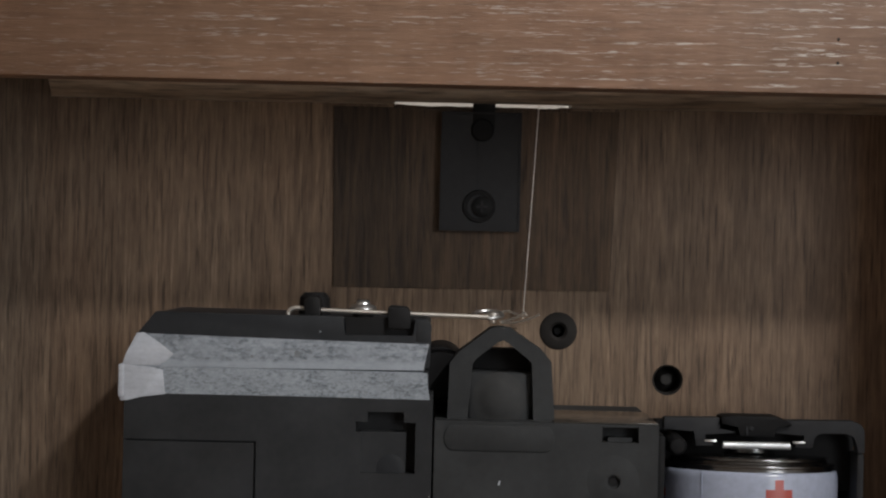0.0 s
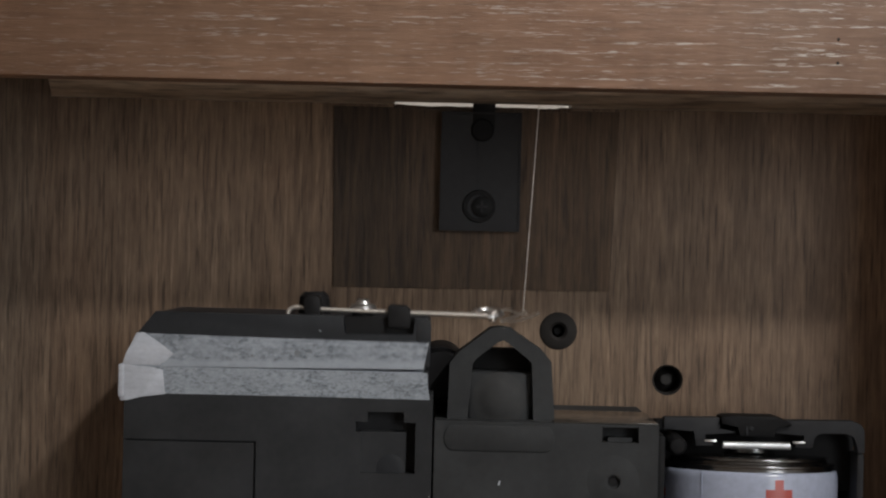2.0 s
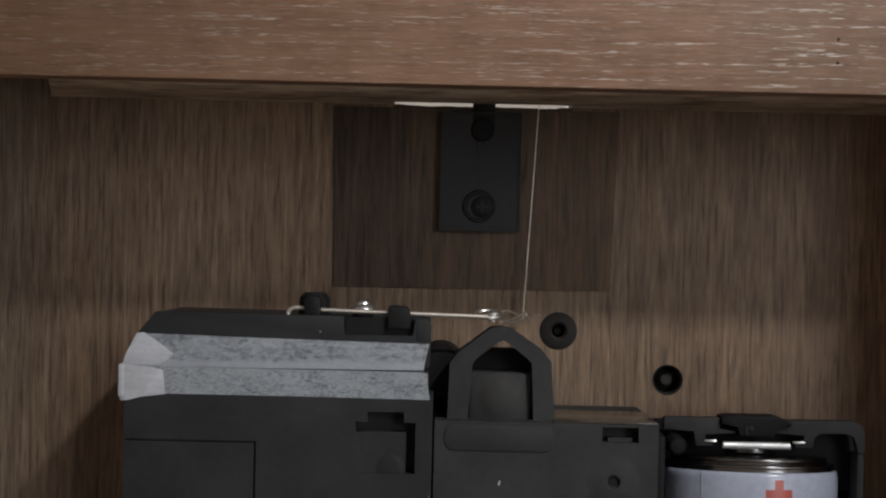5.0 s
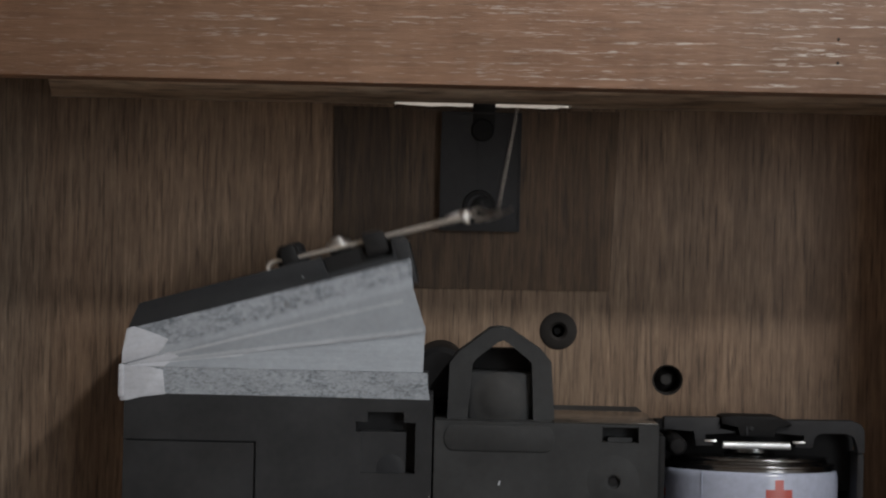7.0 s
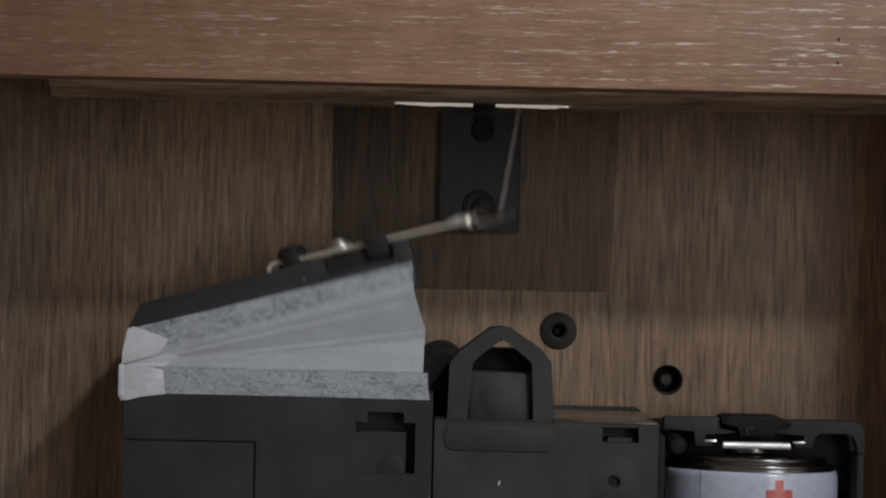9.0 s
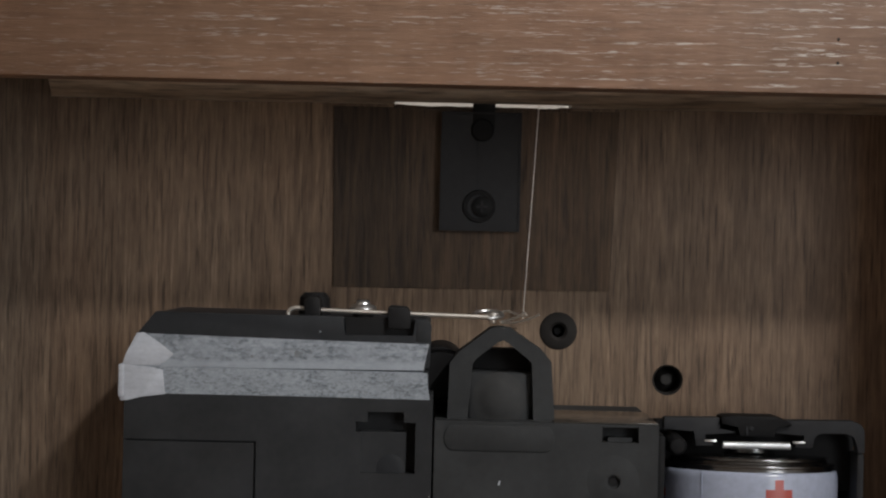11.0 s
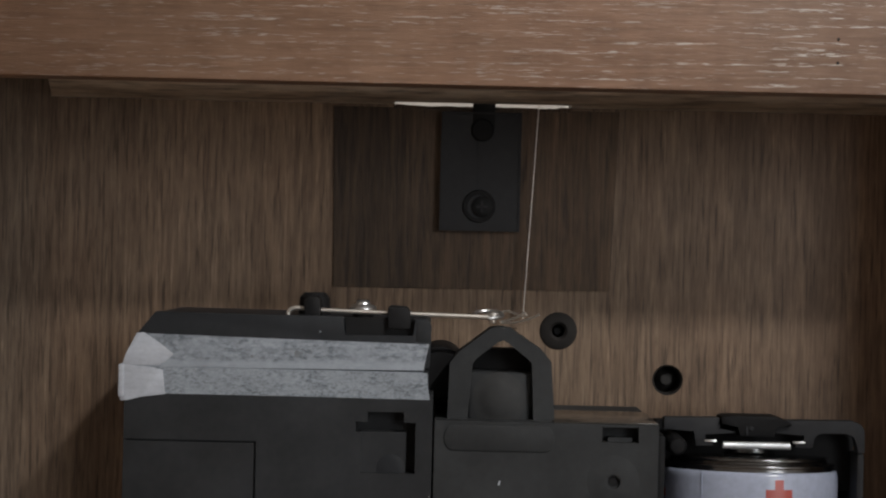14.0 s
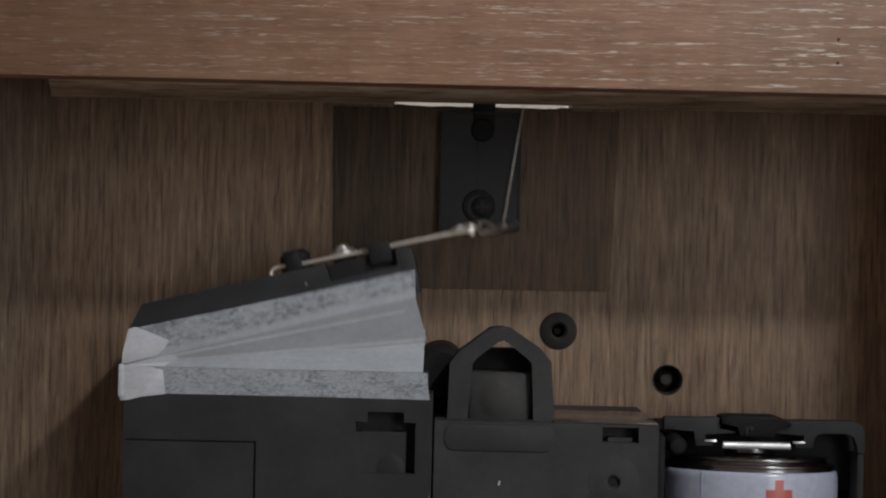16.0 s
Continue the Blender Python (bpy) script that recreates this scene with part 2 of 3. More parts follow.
def wire(bm, points, r, steps=10, closed=False):
    """A round wire through points."""
    pts = [Vector(p) for p in points]
    rings, n = [], len(pts)
    side = None
    for i, p in enumerate(pts):
        a = pts[i - 1] if i or closed else p
        c = pts[(i + 1) % n] if i < n - 1 or closed else p
        d = (c - a).normalized()
        if side is None:
            side = d.orthogonal().normalized()
        side = (side - d * side.dot(d)).normalized()
        up = d.cross(side)
        rings.append([bm.verts.new(p + (side * math.cos(t) + up * math.sin(t)) * r) for t in (2 * math.pi * k / steps for k in range(steps))])
    pairs = list(zip(rings, rings[1:])) + ([(rings[-1], rings[0])] if closed else [])
    for u, v in pairs:
        shift = 0
        if closed and u is rings[-1]:
            shift = min(range(steps), key=lambda s: (u[0].co - v[s].co).length)
        for k in range(steps):
            bm.faces.new((u[k], u[(k + 1) % steps], v[(k + 1 + shift) % steps], v[(k + shift) % steps]))
    if not closed:
        bm.faces.new(rings[0][::-1]), bm.faces.new(rings[-1])
    return bm


def bend(points, per=6):
    """Points along a smooth line through the given ones."""
    pts = [Vector(p) for p in points]
    out = []
    for i in range(len(pts) - 1):
        p0, p1, p2, p3 = pts[max(i - 1, 0)], pts[i], pts[i + 1], pts[min(i + 2, len(pts) - 1)]
        for k in range(per):
            t = k / per
            out.append(0.5 * (2 * p1 + (p2 - p0) * t + (2 * p0 - 5 * p1 + 4 * p2 - p3) * t * t + (3 * p1 - p0 - 3 * p2 + p3) * t ** 3))
    return out + [pts[-1]]


def relief(bm, xs, zs, depth_at, back, holes=()):
    """A slab over a grid: depth_at(x, z) gives the front's y in each cell, None leaves the cell open; holes: (x, z, r, half), each in a square of its own, right through."""
    nx, nz = len(xs) - 1, len(zs) - 1
    d = [[depth_at((xs[i] + xs[i + 1]) / 2, (zs[k] + zs[k + 1]) / 2) for k in range(nz)] for i in range(nx)]

    def cell(i, k):
        return d[i][k] if 0 <= i < nx and 0 <= k < nz else None

    def face(*co):
        bm.faces.new([bm.verts.new(c) for c in co])

    for i in range(nx):
        for k in range(nz):
            y = d[i][k]
            if y is None:
                continue
            x0, x1, z0, z1 = xs[i], xs[i + 1], zs[k], zs[k + 1]
            xm, zm = (x0 + x1) / 2, (z0 + z1) / 2
            if not any(within(xm, zm, h[0] - h[3], h[0] + h[3], h[1] - h[3], h[1] + h[3]) for h in holes):
                face((x0, y, z0), (x1, y, z0), (x1, y, z1), (x0, y, z1))
                face((x0, back, z0), (x0, back, z1), (x1, back, z1), (x1, back, z0))
            for other, p, q in ((cell(i - 1, k), (x0, z0), (x0, z1)), (cell(i + 1, k), (x1, z1), (x1, z0)),
                                (cell(i, k - 1), (x1, z0), (x0, z0)), (cell(i, k + 1), (x0, z1), (x1, z1))):
                far = back if other is None else other
                if far > y + 1e-6:
                    face((p[0], y, p[1]), (q[0], y, q[1]), (q[0], far, q[1]), (p[0], far, p[1]))
    for cx, cz, r, half in holes:
        y, steps, ring = depth_at(cx, cz), 32, []
        for s in range(steps):
            a = 2 * math.pi * s / steps
            c, q = math.cos(a), math.sin(a)
            far = half / max(abs(c), abs(q))
            ring.append(((cx + r * c, cz + r * q), (cx + far * c, cz + far * q)))
        for s in range(steps):
            (a0, b0), (a1, b1) = ring[s], ring[(s + 1) % steps]
            face(*((p[0], y, p[1]) for p in (a0, b0, b1, a1)))
            face(*((p[0], back, p[1]) for p in (a0, a1, b1, b0)))
            face((a0[0], y, a0[1]), (a1[0], y, a1[1]), (a1[0], back, a1[1]), (a0[0], back, a0[1]))
    bmesh.ops.remove_doubles(bm, verts=bm.verts, dist=1e-4)
    return bm


def within(x, z, x0, x1, z0, z1):
    return x0 < x < x1 and z0 < z < z1


# ---- the room round it ----
def room():
    def wall(name, x0, x1, y0, y1, z0, z1, mat, label, hole=None):
        bm = bmesh.new()
        if hole:
            hx0, hx1, hz0, hz1 = hole
            relief(bm, [x0, hx0, hx1, x1], [z0, hz0, hz1, z1], lambda x, z: None if within(x, z, hx0, hx1, hz0, hz1) else y0, y1)
        else:
            box(bm, x0, x1, y0, y1, z0, z1)
        solid(name, bm, mat, (0, 0, 0), label, "", "structure")

    f = -BASE * 1000
    wall("floor", -1500, 1500, -1800, 1100, f - 40, f, ROOM_FLOOR, "brown wooden room floor")
    wall("ceiling", -1500, 1500, -1800, 1100, f + 2500, f + 2540, ROOM_PAINT, "white painted room ceiling")
    wall("wall_north", -1500, 1500, 1100, 1160, f, f + 2500, ROOM_PAINT, "plain off-white room wall")
    # opening made only to let the added fill light in
    wall("wall_south", -1500, 1500, -1860, -1800, f, f + 2500, ROOM_PAINT, "off-white room wall with an opening for the added fill light", (680, 1340, -180, 780))
    wall("wall_west", -1560, -1500, -1860, 1160, f, f + 2500, ROOM_PAINT, "plain off-white room wall")
    wall("wall_east", 1500, 1560, -1860, 1160, f, f + 2500, ROOM_PAINT, "plain off-white room wall")
    table = thing("table", (0, 100, f), "plain brown wooden table under the clock case", "table")
    part("tabletop", box(bmesh.new(), -500, 500, -200, 420, -108, -86, 3), TABLE_WOOD, table)
    for x in (-460, 460):
        for y in (-165, 385):
            part("leg", box(bmesh.new(), x - 25, x + 25, y - 25, y + 25, f, -108, 3), TABLE_WOOD, table)


# ---- the clock case ----
HOLE_A, HOLE_B = (17.95, -12.15), (34.85, -19.3)


def clock_case():
    # front panel seen from inside: an opening for the inset, a notch at the ceiling, two round holes
    a, b = HOLE_A, HOLE_B
    xs = sorted([-72, -8.0, 19.1, 25.62, 25.82, 80, a[0] - 3.4, a[0] + 3.4, b[0] - 2.8, b[0] + 2.8])
    zs = sorted([-80, -10.6, -5.9, 21.68, 27.5, 36, a[1] - 3.4, a[1] + 3.4, b[1] - 2.8, b[1] + 2.8])

    def depth(x, z):
        if within(x, z, -8.0, 19.1, 21.68, 27.5):
            return None
        # a knife's slip below the dark patch
        return 27.07 if within(x, z, 25.62, 25.82, -10.6, -5.9) else 27.0

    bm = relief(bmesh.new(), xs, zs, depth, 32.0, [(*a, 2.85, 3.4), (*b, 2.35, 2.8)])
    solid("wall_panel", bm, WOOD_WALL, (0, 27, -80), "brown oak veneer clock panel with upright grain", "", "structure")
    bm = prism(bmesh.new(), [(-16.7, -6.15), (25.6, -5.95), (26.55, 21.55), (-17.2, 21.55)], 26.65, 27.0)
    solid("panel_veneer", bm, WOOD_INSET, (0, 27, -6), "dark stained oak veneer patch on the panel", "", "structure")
    edge = [(-8.0, 21.3)]
    rng = random.Random(4)
    x = -8.0
    while x < 18.6:
        edge.append((x, 21.72 + rng.random() * 0.16 + (0.25 if x < -6.5 or x > 16.5 else 0.0)))
        x += 0.5 + rng.random() * 1.2
    edge += [(19.1, 21.95), (19.1, 21.3)]
    solid("trim_slot_edge", prism(bmesh.new(), edge, 26.36, 26.64), WOOD_INSET, (5, 27, 21), "ragged dark wood edge along the slot", "", "structure")
    for z in (28.87, 25.73):
        nail = thing("nail_hole", (51.6, -8, z), "tiny dark filled nail hole in the oak rail", "nail hole", "nail holes in the rail")
        part("plug", lathe(bmesh.new(), (51.6, -8, z), [(0, 0.04), (0.15, 0.04), (0.21, 0.0), (0.21, -0.5)], "y", 12), BLACK_PLASTIC, nail)
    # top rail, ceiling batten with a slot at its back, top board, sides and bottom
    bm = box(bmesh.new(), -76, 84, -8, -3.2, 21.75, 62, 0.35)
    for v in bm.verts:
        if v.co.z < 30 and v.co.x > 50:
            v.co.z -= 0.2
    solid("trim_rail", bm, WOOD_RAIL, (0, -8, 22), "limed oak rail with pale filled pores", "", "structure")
    bm = box(bmesh.new(), -57, 80, -3.0, 23.3, 22.05, 27.0, 0.2)
    box(bm, -60, -8, 23.35, 26.95, 22.05, 27.0), box(bm, 19.1, 80, 23.3, 26.95, 22.05, 27.0)
    for v in bm.verts:
        if v.co.x < -50:
            v.co.x = -55.0 - (v.co.y - 2) * 0.22
    solid("trim_batten", bm, WOOD_BATTEN, (0, 0, 22), "narrow greyish oak batten under the case top", "", "structure")
    solid("ceiling_board", box(bmesh.new(), -72, 80, -3.1, 22.9, 27.05, 36), WOOD_WALL, (0, 0, 27), "brown oak top board of the clock case", "", "structure")
    # unseen sides; the right one's place is set by its shade on the panel
    for x in (-76, 75.2):
        solid("wall_side", box(bmesh.new(), x, x + 4, -3.1, 26.95, -80, 21.7, 0.2), WOOD_WALL, (x, 0, -80), "brown oak side of the clock case", "", "structure")
    solid("floor_board", box(bmesh.new(), -76, 84, -8, 32, -86, -80.05, 0.3), WOOD_RAIL, (0, 0, -86), "oak bottom board of the clock case", "", "structure")


def bushing(at):
    """Black rubber grommet that fills a hole, with a raised ring and a dark bore."""
    x, z = at
    ob = thing("grommet", (x, 27, z), "black rubber grommet in the oak panel", "grommet")
    part("collar", lathe(bmesh.new(), (x, 27, z), [(1.0, -4), (1.0, 0.0), (1.4, 0.35), (2.5, 0.3), (2.87, 0.1), (2.8, -0.4), (2.8, -4), (1.0, -4)], "y"), RUBBER, ob)
    part("bore_plug", lathe(bmesh.new(), (x, 27, z), [(0, -3.4), (1.1, -3.4), (1.1, -2.4), (0.6, -1.4), (0, -1.3)], "y"), BLACK_PLASTIC, ob)


def sunk_screw(at):
    x, z = at
    ob = thing("sunk_screw", (x, 28, z), "grey screw sunk in a dark round hole", "screw")
    part("sleeve", lathe(bmesh.new(), (x, 27, z), [(2.05, -0.3), (2.34, -0.06), (2.345, -4.5), (2.05, -4.5), (2.05, -0.3)], "y"), RUBBER, ob)
    part("head", lathe(bmesh.new(), (x, 27, z), [(0, -4.4), (2.2, -4.4), (2.2, -3.9), (1.6, -3.2), (1.0, -2.0), (0.8, -1.7), (0, -1.7)], "y"), plastic("screw_grey", (0.024, 0.023, 0.022), 0.6), ob)


def bracket():
    """Black plastic block that holds the swing arm, with its screw and tab."""
    ob = thing("bracket", (5.4, 26.65, 3), "flat black plastic bracket screwed to the dark inset", "bracket")
    xs, zs = [-0.6, 3.9, 4.15, 5.0, 7.2, 11.5], [2.9, 8.8, 17.6, 20.9]
    part("plate", relief(bmesh.new(), xs, zs, lambda x, z: 25.15 if within(x, z, 4.15, 5.0, 8.8, 17.6) and x < 4.6 else 25.0, 26.64), BRACKET_PLASTIC, ob)
    part("rim", frame_prism(bmesh.new(), [(-0.65, 2.85), (11.55, 2.85), (11.55, 20.95), (-0.65, 20.95)],
                            [(-0.35, 3.15), (11.25, 3.15), (11.25, 20.65), (-0.35, 20.65)], 24.85, 26.63), BRACKET_PLASTIC, ob)
    part("tab", box(bmesh.new(), 4.1, 7.5, 24.9, 26.3, 18.5, 25.5, 0.15), BLACK_PLASTIC, ob, "narrow black tab through the slot")
    part("hub", lathe(bmesh.new(), (5.6, 25, 18.2), [(0, 0.5), (1.5, 0.5), (1.75, 0.3), (1.75, -0.2)], "y"), DEEP_BLACK, ob)
    part("screw_ring", lathe(bmesh.new(), (5.3, 25, 6.6), [(1.75, 0.0), (1.85, 0.35), (2.35, 0.35), (2.5, 0.0)], "y"), BLACK_PLASTIC, ob)
    head = part("screw_head", lathe(bmesh.new(), (5.75, 25, 6.55), [(0, 0.5), (1.1, 0.5), (1.55, 0.25), (1.65, -0.1)], "y"), BLACK_PLASTIC, ob, "black cross-head screw")
    bm = box(bmesh.new(), 4.9, 6.6, 24.42, 24.6, 6.4, 6.7)
    part("cross_slot", box(bm, 5.6, 5.9, 24.42, 24.6, 5.7, 7.4), BRACKET_PLASTIC, head)


# ---- the bellows ----
PIVOT = (-44.1, 0.0, -17.0)
REACH, FOLD = 41.75, 8.95


def bellows():
    ob = thing("bellows", (-22, 13, -80), "charcoal plastic cuckoo bellows with white paper folds and a lifting lid", "bellows")
    # sound box with its door outline, its stepped slot and shallow pocket
    xs = sorted([-43.2, -42.9, -25.3, -25.0, -11.4, -10.6, -9.8, -4.8, -4.5, -3.2, -0.9])
    zs = sorted([-79.9, -30.9, -27.15, -26.9, -25.3, -23.9, -22.5, -20.0])

    def depth(x, z):
        if within(x, z, -9.8, -4.8, -23.9, -22.5) or within(x, z, -11.4, -3.2, -25.3, -23.9) or within(x, z, -4.5, -3.2, -30.9, -25.3):
            return 3.0
        if within(x, z, -10.6, -4.5, -30.9, -25.3):
            return 0.7
        if within(x, z, -25.3, -25.0, -79.9, -26.9) or within(x, z, -42.9, -25.0, -27.15, -26.9):
            return 0.6
        return 0.0

    part("sound_box", relief(bmesh.new(), xs, zs, depth, 26.9), GREY_PLASTIC, ob)
    part("top_frame", box(bmesh.new(), -43.2, -1.6, 0.05, 22, -19.95, -17.3, 0.1), LID_PLASTIC, ob)
    part("pocket_knob", lathe(bmesh.new(), (-6.6, 0.7, -30.2), [(0, 0.12), (0.9, 0.12), (1.5, 0.08), (1.9, 0.0)], "y"), LID_PLASTIC, ob)
    part("lower_paper_strip", prism(bmesh.new(), [(-43.3, -20.65), (-20, -20.62), (-1.35, -20.72), (-1.6, -19.2), (-1.75, -17.03), (-43.3, -17.03)], -0.07, 0.03), PAPER_STRIP, ob, "white paper strip with grey blots")
    part("lower_paper_patch", prism(bmesh.new(), [(-43.7, -21.75), (-42.5, -21.6), (-40.85, -21.13), (-37.6, -20.72), (-37.95, -17.4), (-39.6, -17.02), (-43.7, -16.75), (-44.0, -17.6)], -0.2, -0.06, 0.05),
         PAPER_PATCH, ob, "bright white paper wrapped round the corner")
    part("corner_paper", box(bmesh.new(), -44.0, -43.25, -0.35, 14, -21.2, -16.7, 0.15), PAPER_PATCH, ob)

    # the lid, turning on the pivot
    px, pz = PIVOT[0], PIVOT[2]

    def lo(*pts):
        return [(px + x, pz + z) for x, z in pts]

    bm = prism(bmesh.new(), lo((2.6, 0.3), (42.6, 0.3), (42.8, 4.0), (42.8, 6.3), (42.2, 7.0), (40.5, 7.05), (40.45, 4.6), (30.9, 4.6), (30.8, 7.2), (5.0, 7.55), (2.6, 4.6)), 0.0, 2.2, 0.12)
    prism(bm, lo((2.7, 0.35), (42.5, 0.35), (42.6, 6.2), (42.0, 6.85), (5.1, 7.4), (2.7, 4.5)), 2.25, 22.0, 0.1)
    lid = part("lid", bm, LID_PLASTIC, ob, "charcoal plastic lid that swings up", PIVOT)
    part("upper_paper_strip", prism(bmesh.new(), lo((1.2, 0.05), (8.0, 0.0), (41.8, 0.0), (42.1, 1.6), (42.55, 3.6), (22.0, 4.05), (3.0, 4.55)), -0.07, 0.03), PAPER_UPPER, lid, "white paper strip with grey blots")
    for x, z, r in ((24.5, 2.05, 0.42), (18.3, 1.6, 0.22)):
        part("blot", lathe(bmesh.new(), (px + x, 0, pz + z), [(0, 0.082), (r * 0.7, 0.08), (r, 0.074), (r, 0.05)], "y", 14), PAPER_BLOT, lid)
    part("upper_paper_patch", prism(bmesh.new(), lo((0.55, 0.15), (5.6, 0.2), (6.6, 0.8), (7.6, 1.75), (5.6, 3.3), (3.5, 4.68), (2.5, 4.6), (1.0, 1.6)), -0.17, -0.06, 0.05), PAPER_PATCH, lid, "bright white paper over the hinge corner")
    part("paper_end", prism(bmesh.new(), lo((41.5, 0.25), (41.85, 0.25), (42.5, 3.5), (42.0, 3.4)), -0.05, 12.0, 0.06), PAPER_PLAIN, lid)
    part("lid_end", prism(bmesh.new(), lo((40.7, 3.9), (42.75, 3.8), (42.85, 6.2), (42.5, 6.75), (41.9, 6.95), (40.7, 6.95)), -0.12, 2.0, 0.25), GREY_PLASTIC, lid, "rounded end of the lid")
    # black insert; the recess's shade is put into its colour
    part("pocket_shade", box(bmesh.new(), px + 30.95, px + 40.4, 1.6, 2.6, pz + 4.65, pz + 7.05), BLACK_PLASTIC, lid)
    part("lug", prism(bmesh.new(), lo((25.2, 6.6), (27.5, 6.6), (27.4, 9.4), (26.9, 9.9), (25.7, 9.8), (25.2, 9.2)), 1.6, 6.0, 0.15), BLACK_PLASTIC, lid, "black clip that holds the rod")
    part("rear_lug", lathe(bmesh.new(), (px + 26.0, 10.0, pz + 7.3), [(0, 2.9), (1.5, 2.9), (2.1, 2.2), (2.3, 0.0), (2.3, -0.4)], "z", 20), BLACK_PLASTIC, lid)
    part("lug", prism(bmesh.new(), lo((36.8, 5.6), (39.9, 5.6), (39.9, 8.0), (39.4, 8.6), (37.0, 8.75), (36.8, 8.4)), 0.6, 5.0, 0.2), BLACK_PLASTIC, lid, "black clip that holds the rod")
    screw = part("screw", lathe(bmesh.new(), (px + 33.2, 5.0, pz + 7.0), [(0, 2.4), (0.5, 2.34), (0.9, 2.1), (1.05, 1.75), (1.6, 1.6), (1.85, 1.3), (1.85, 1.0), (0, 1.0)], "z", 28), STEEL, lid, "bright steel screw with washer")
    part("screw_seat", lathe(bmesh.new(), (px + 33.2, 5.0, pz + 6.8), [(1.5, 0), (1.5, 1.15), (0, 1.15)], "z", 24), BLACK_PLASTIC, lid)
    part("screw_slot", box(bmesh.new(), px + 32.3, px + 34.1, 4.85, 5.15, pz + 9.28, pz + 9.42), BLACK_PLASTIC, screw)
    rod = bend([(px + 22.9, 3.0, pz + 7.0), (px + 23.0, 3.0, pz + 7.7), (px + 23.6, 3.0, pz + 8.15), (px + 24.6, 3.0, pz + 8.2), (px + 27, 3.0, pz + 7.98), (px + 38, 3.0, pz + 7.65), (px + 50.6, 3.0, pz + 7.32)])
    part("lever_rod", wire(bmesh.new(), rod, 0.31), WIRE_STEEL, lid, "bent steel rod")
    eye = [(px + 50.7 + 2.0 * math.cos(a), 5.0 + 1.9 * math.sin(a), pz + 7.6 + 0.42 * math.sin(a)) for a in (2 * math.pi * k / 24 for k in range(24))]
    eyelet = part("eyelet", wire(bmesh.new(), eye, 0.27, 10, True), STEEL, lid, "steel eye at the rod's end")
    part("eyelet_pin", lathe(bmesh.new(), (px + 51.3, 4.9, pz + 6.4), [(0, 0), (0.45, 0.1), (0.5, 0.9), (0.95, 1.1), (0.95, 1.45), (0.4, 1.7), (0, 1.75)], "z", 20), WIRE_STEEL, eyelet)
    arm = bend([(px + 52.7, 5.4, pz + 8.0), (px + 53.8, 10, pz + 7.9), (px + 55.2, 18, pz + 7.2), (px + 56.5, 24.0, pz + 6.75), (px + 57.1, 24.6, pz + 6.8), (px + 56.6, 23.2, pz + 7.2), (px + 55.0, 13, pz + 6.9), (px + 52.4, 5.0, pz + 6.6)])
    part("link_arm", wire(bmesh.new(), arm, 0.15, 8), WIRE_STEEL, lid, "thin wire link to the pull wire")
    part("link_tail", wire(bmesh.new(), bend([(px + 52.6, 5.2, pz + 6.5), (px + 55.0, 11, pz + 6.3), (px + 57.4, 19, pz + 6.6), (px + 58.9, 23.6, pz + 6.95)]), 0.14, 8), WIRE_STEEL, lid, "thin loose wire end")
    part("speck", lathe(bmesh.new(), (px + 27.6, 0.0, pz + 5.1), [(0, 0.08), (0.11, 0.06), (0.14, 0)], "y", 10), PAPER_STRIP, lid)

    # folding paper: two wedges in front, two flaps at the open end
    rise = REACH * math.tan(radians(FOLD))
    down = prism(bmesh.new(), [(px, pz), (px + REACH, pz), (px + REACH * 1.004, pz - rise)], -0.05, 0.12)
    up = prism(bmesh.new(), [(px, pz), (px + REACH, pz), (px + REACH * 1.004, pz + rise)], -0.05, 0.12)
    upper = part("upper_fold", down, PAPER_PLAIN, lid, "plain white folding paper", PIVOT)
    lower = part("lower_fold", up, PAPER_PLAIN, ob, "plain white folding paper", PIVOT)
    slope = math.tan(radians(FOLD))

    def crease(tilt, x0, x1, r, seed):
        """A flat pale ribbon for the highlight on a pressed ridge that runs out from the hinge, uneven along its way.
        """
        rng = random.Random(seed)
        n = 14
        bm = wire(bmesh.new(), [(px + x, 0.0, pz - x * tilt + rng.uniform(-0.03, 0.03)) for x in (x0 + (x1 - x0) * k / n for k in range(n + 1))], r, 12)
        for v in bm.verts:
            v.co.y = v.co.y * 0.08 - 0.055
        return bm

    # highlights of the creases, laid on as flat paler ribbons
    part("crease_highlight", crease(slope * 0.975, 3, REACH - 0.2, 0.3, 1), PAPER_CREASE_LIT, upper, "crease of the paper with its highlight as a paler ribbon", PIVOT)
    part("crease_highlight", crease(slope * 0.26, 5, 40, 0.22, 3), PAPER_CREASE_LIT, upper, "faint crease of the paper with its highlight as a paler ribbon", PIVOT)
    part("crease_highlight", crease(-slope * 0.72, 4, 17, 0.13, 4), PAPER_CREASE_LIT, lower, "faint crease of the paper with its highlight as a paler ribbon", PIVOT)
    part("hinge_paper", prism(bmesh.new(), [(px + 0.9, pz - 0.05), (px + 7.3, pz - 0.05), (px + 8.4, pz - 6.0 * slope), (px + 7.0, pz - 7.0 * slope)], -0.09, 0.0), PAPER_PATCH, upper, "bright white paper at the hinge", PIVOT)
    part("hinge_paper", prism(bmesh.new(), [(px + 0.9, pz + 0.05), (px + 6.2, pz + 0.05), (px + 7.0, pz + 4.2 * slope), (px + 6.4, pz + 6.4 * slope)], -0.09, 0.0), PAPER_PATCH, lower, "bright white paper at the hinge", PIVOT)
    end_at = (px + REACH - 0.3, 0, pz)
    h = REACH * math.sin(radians(FOLD))
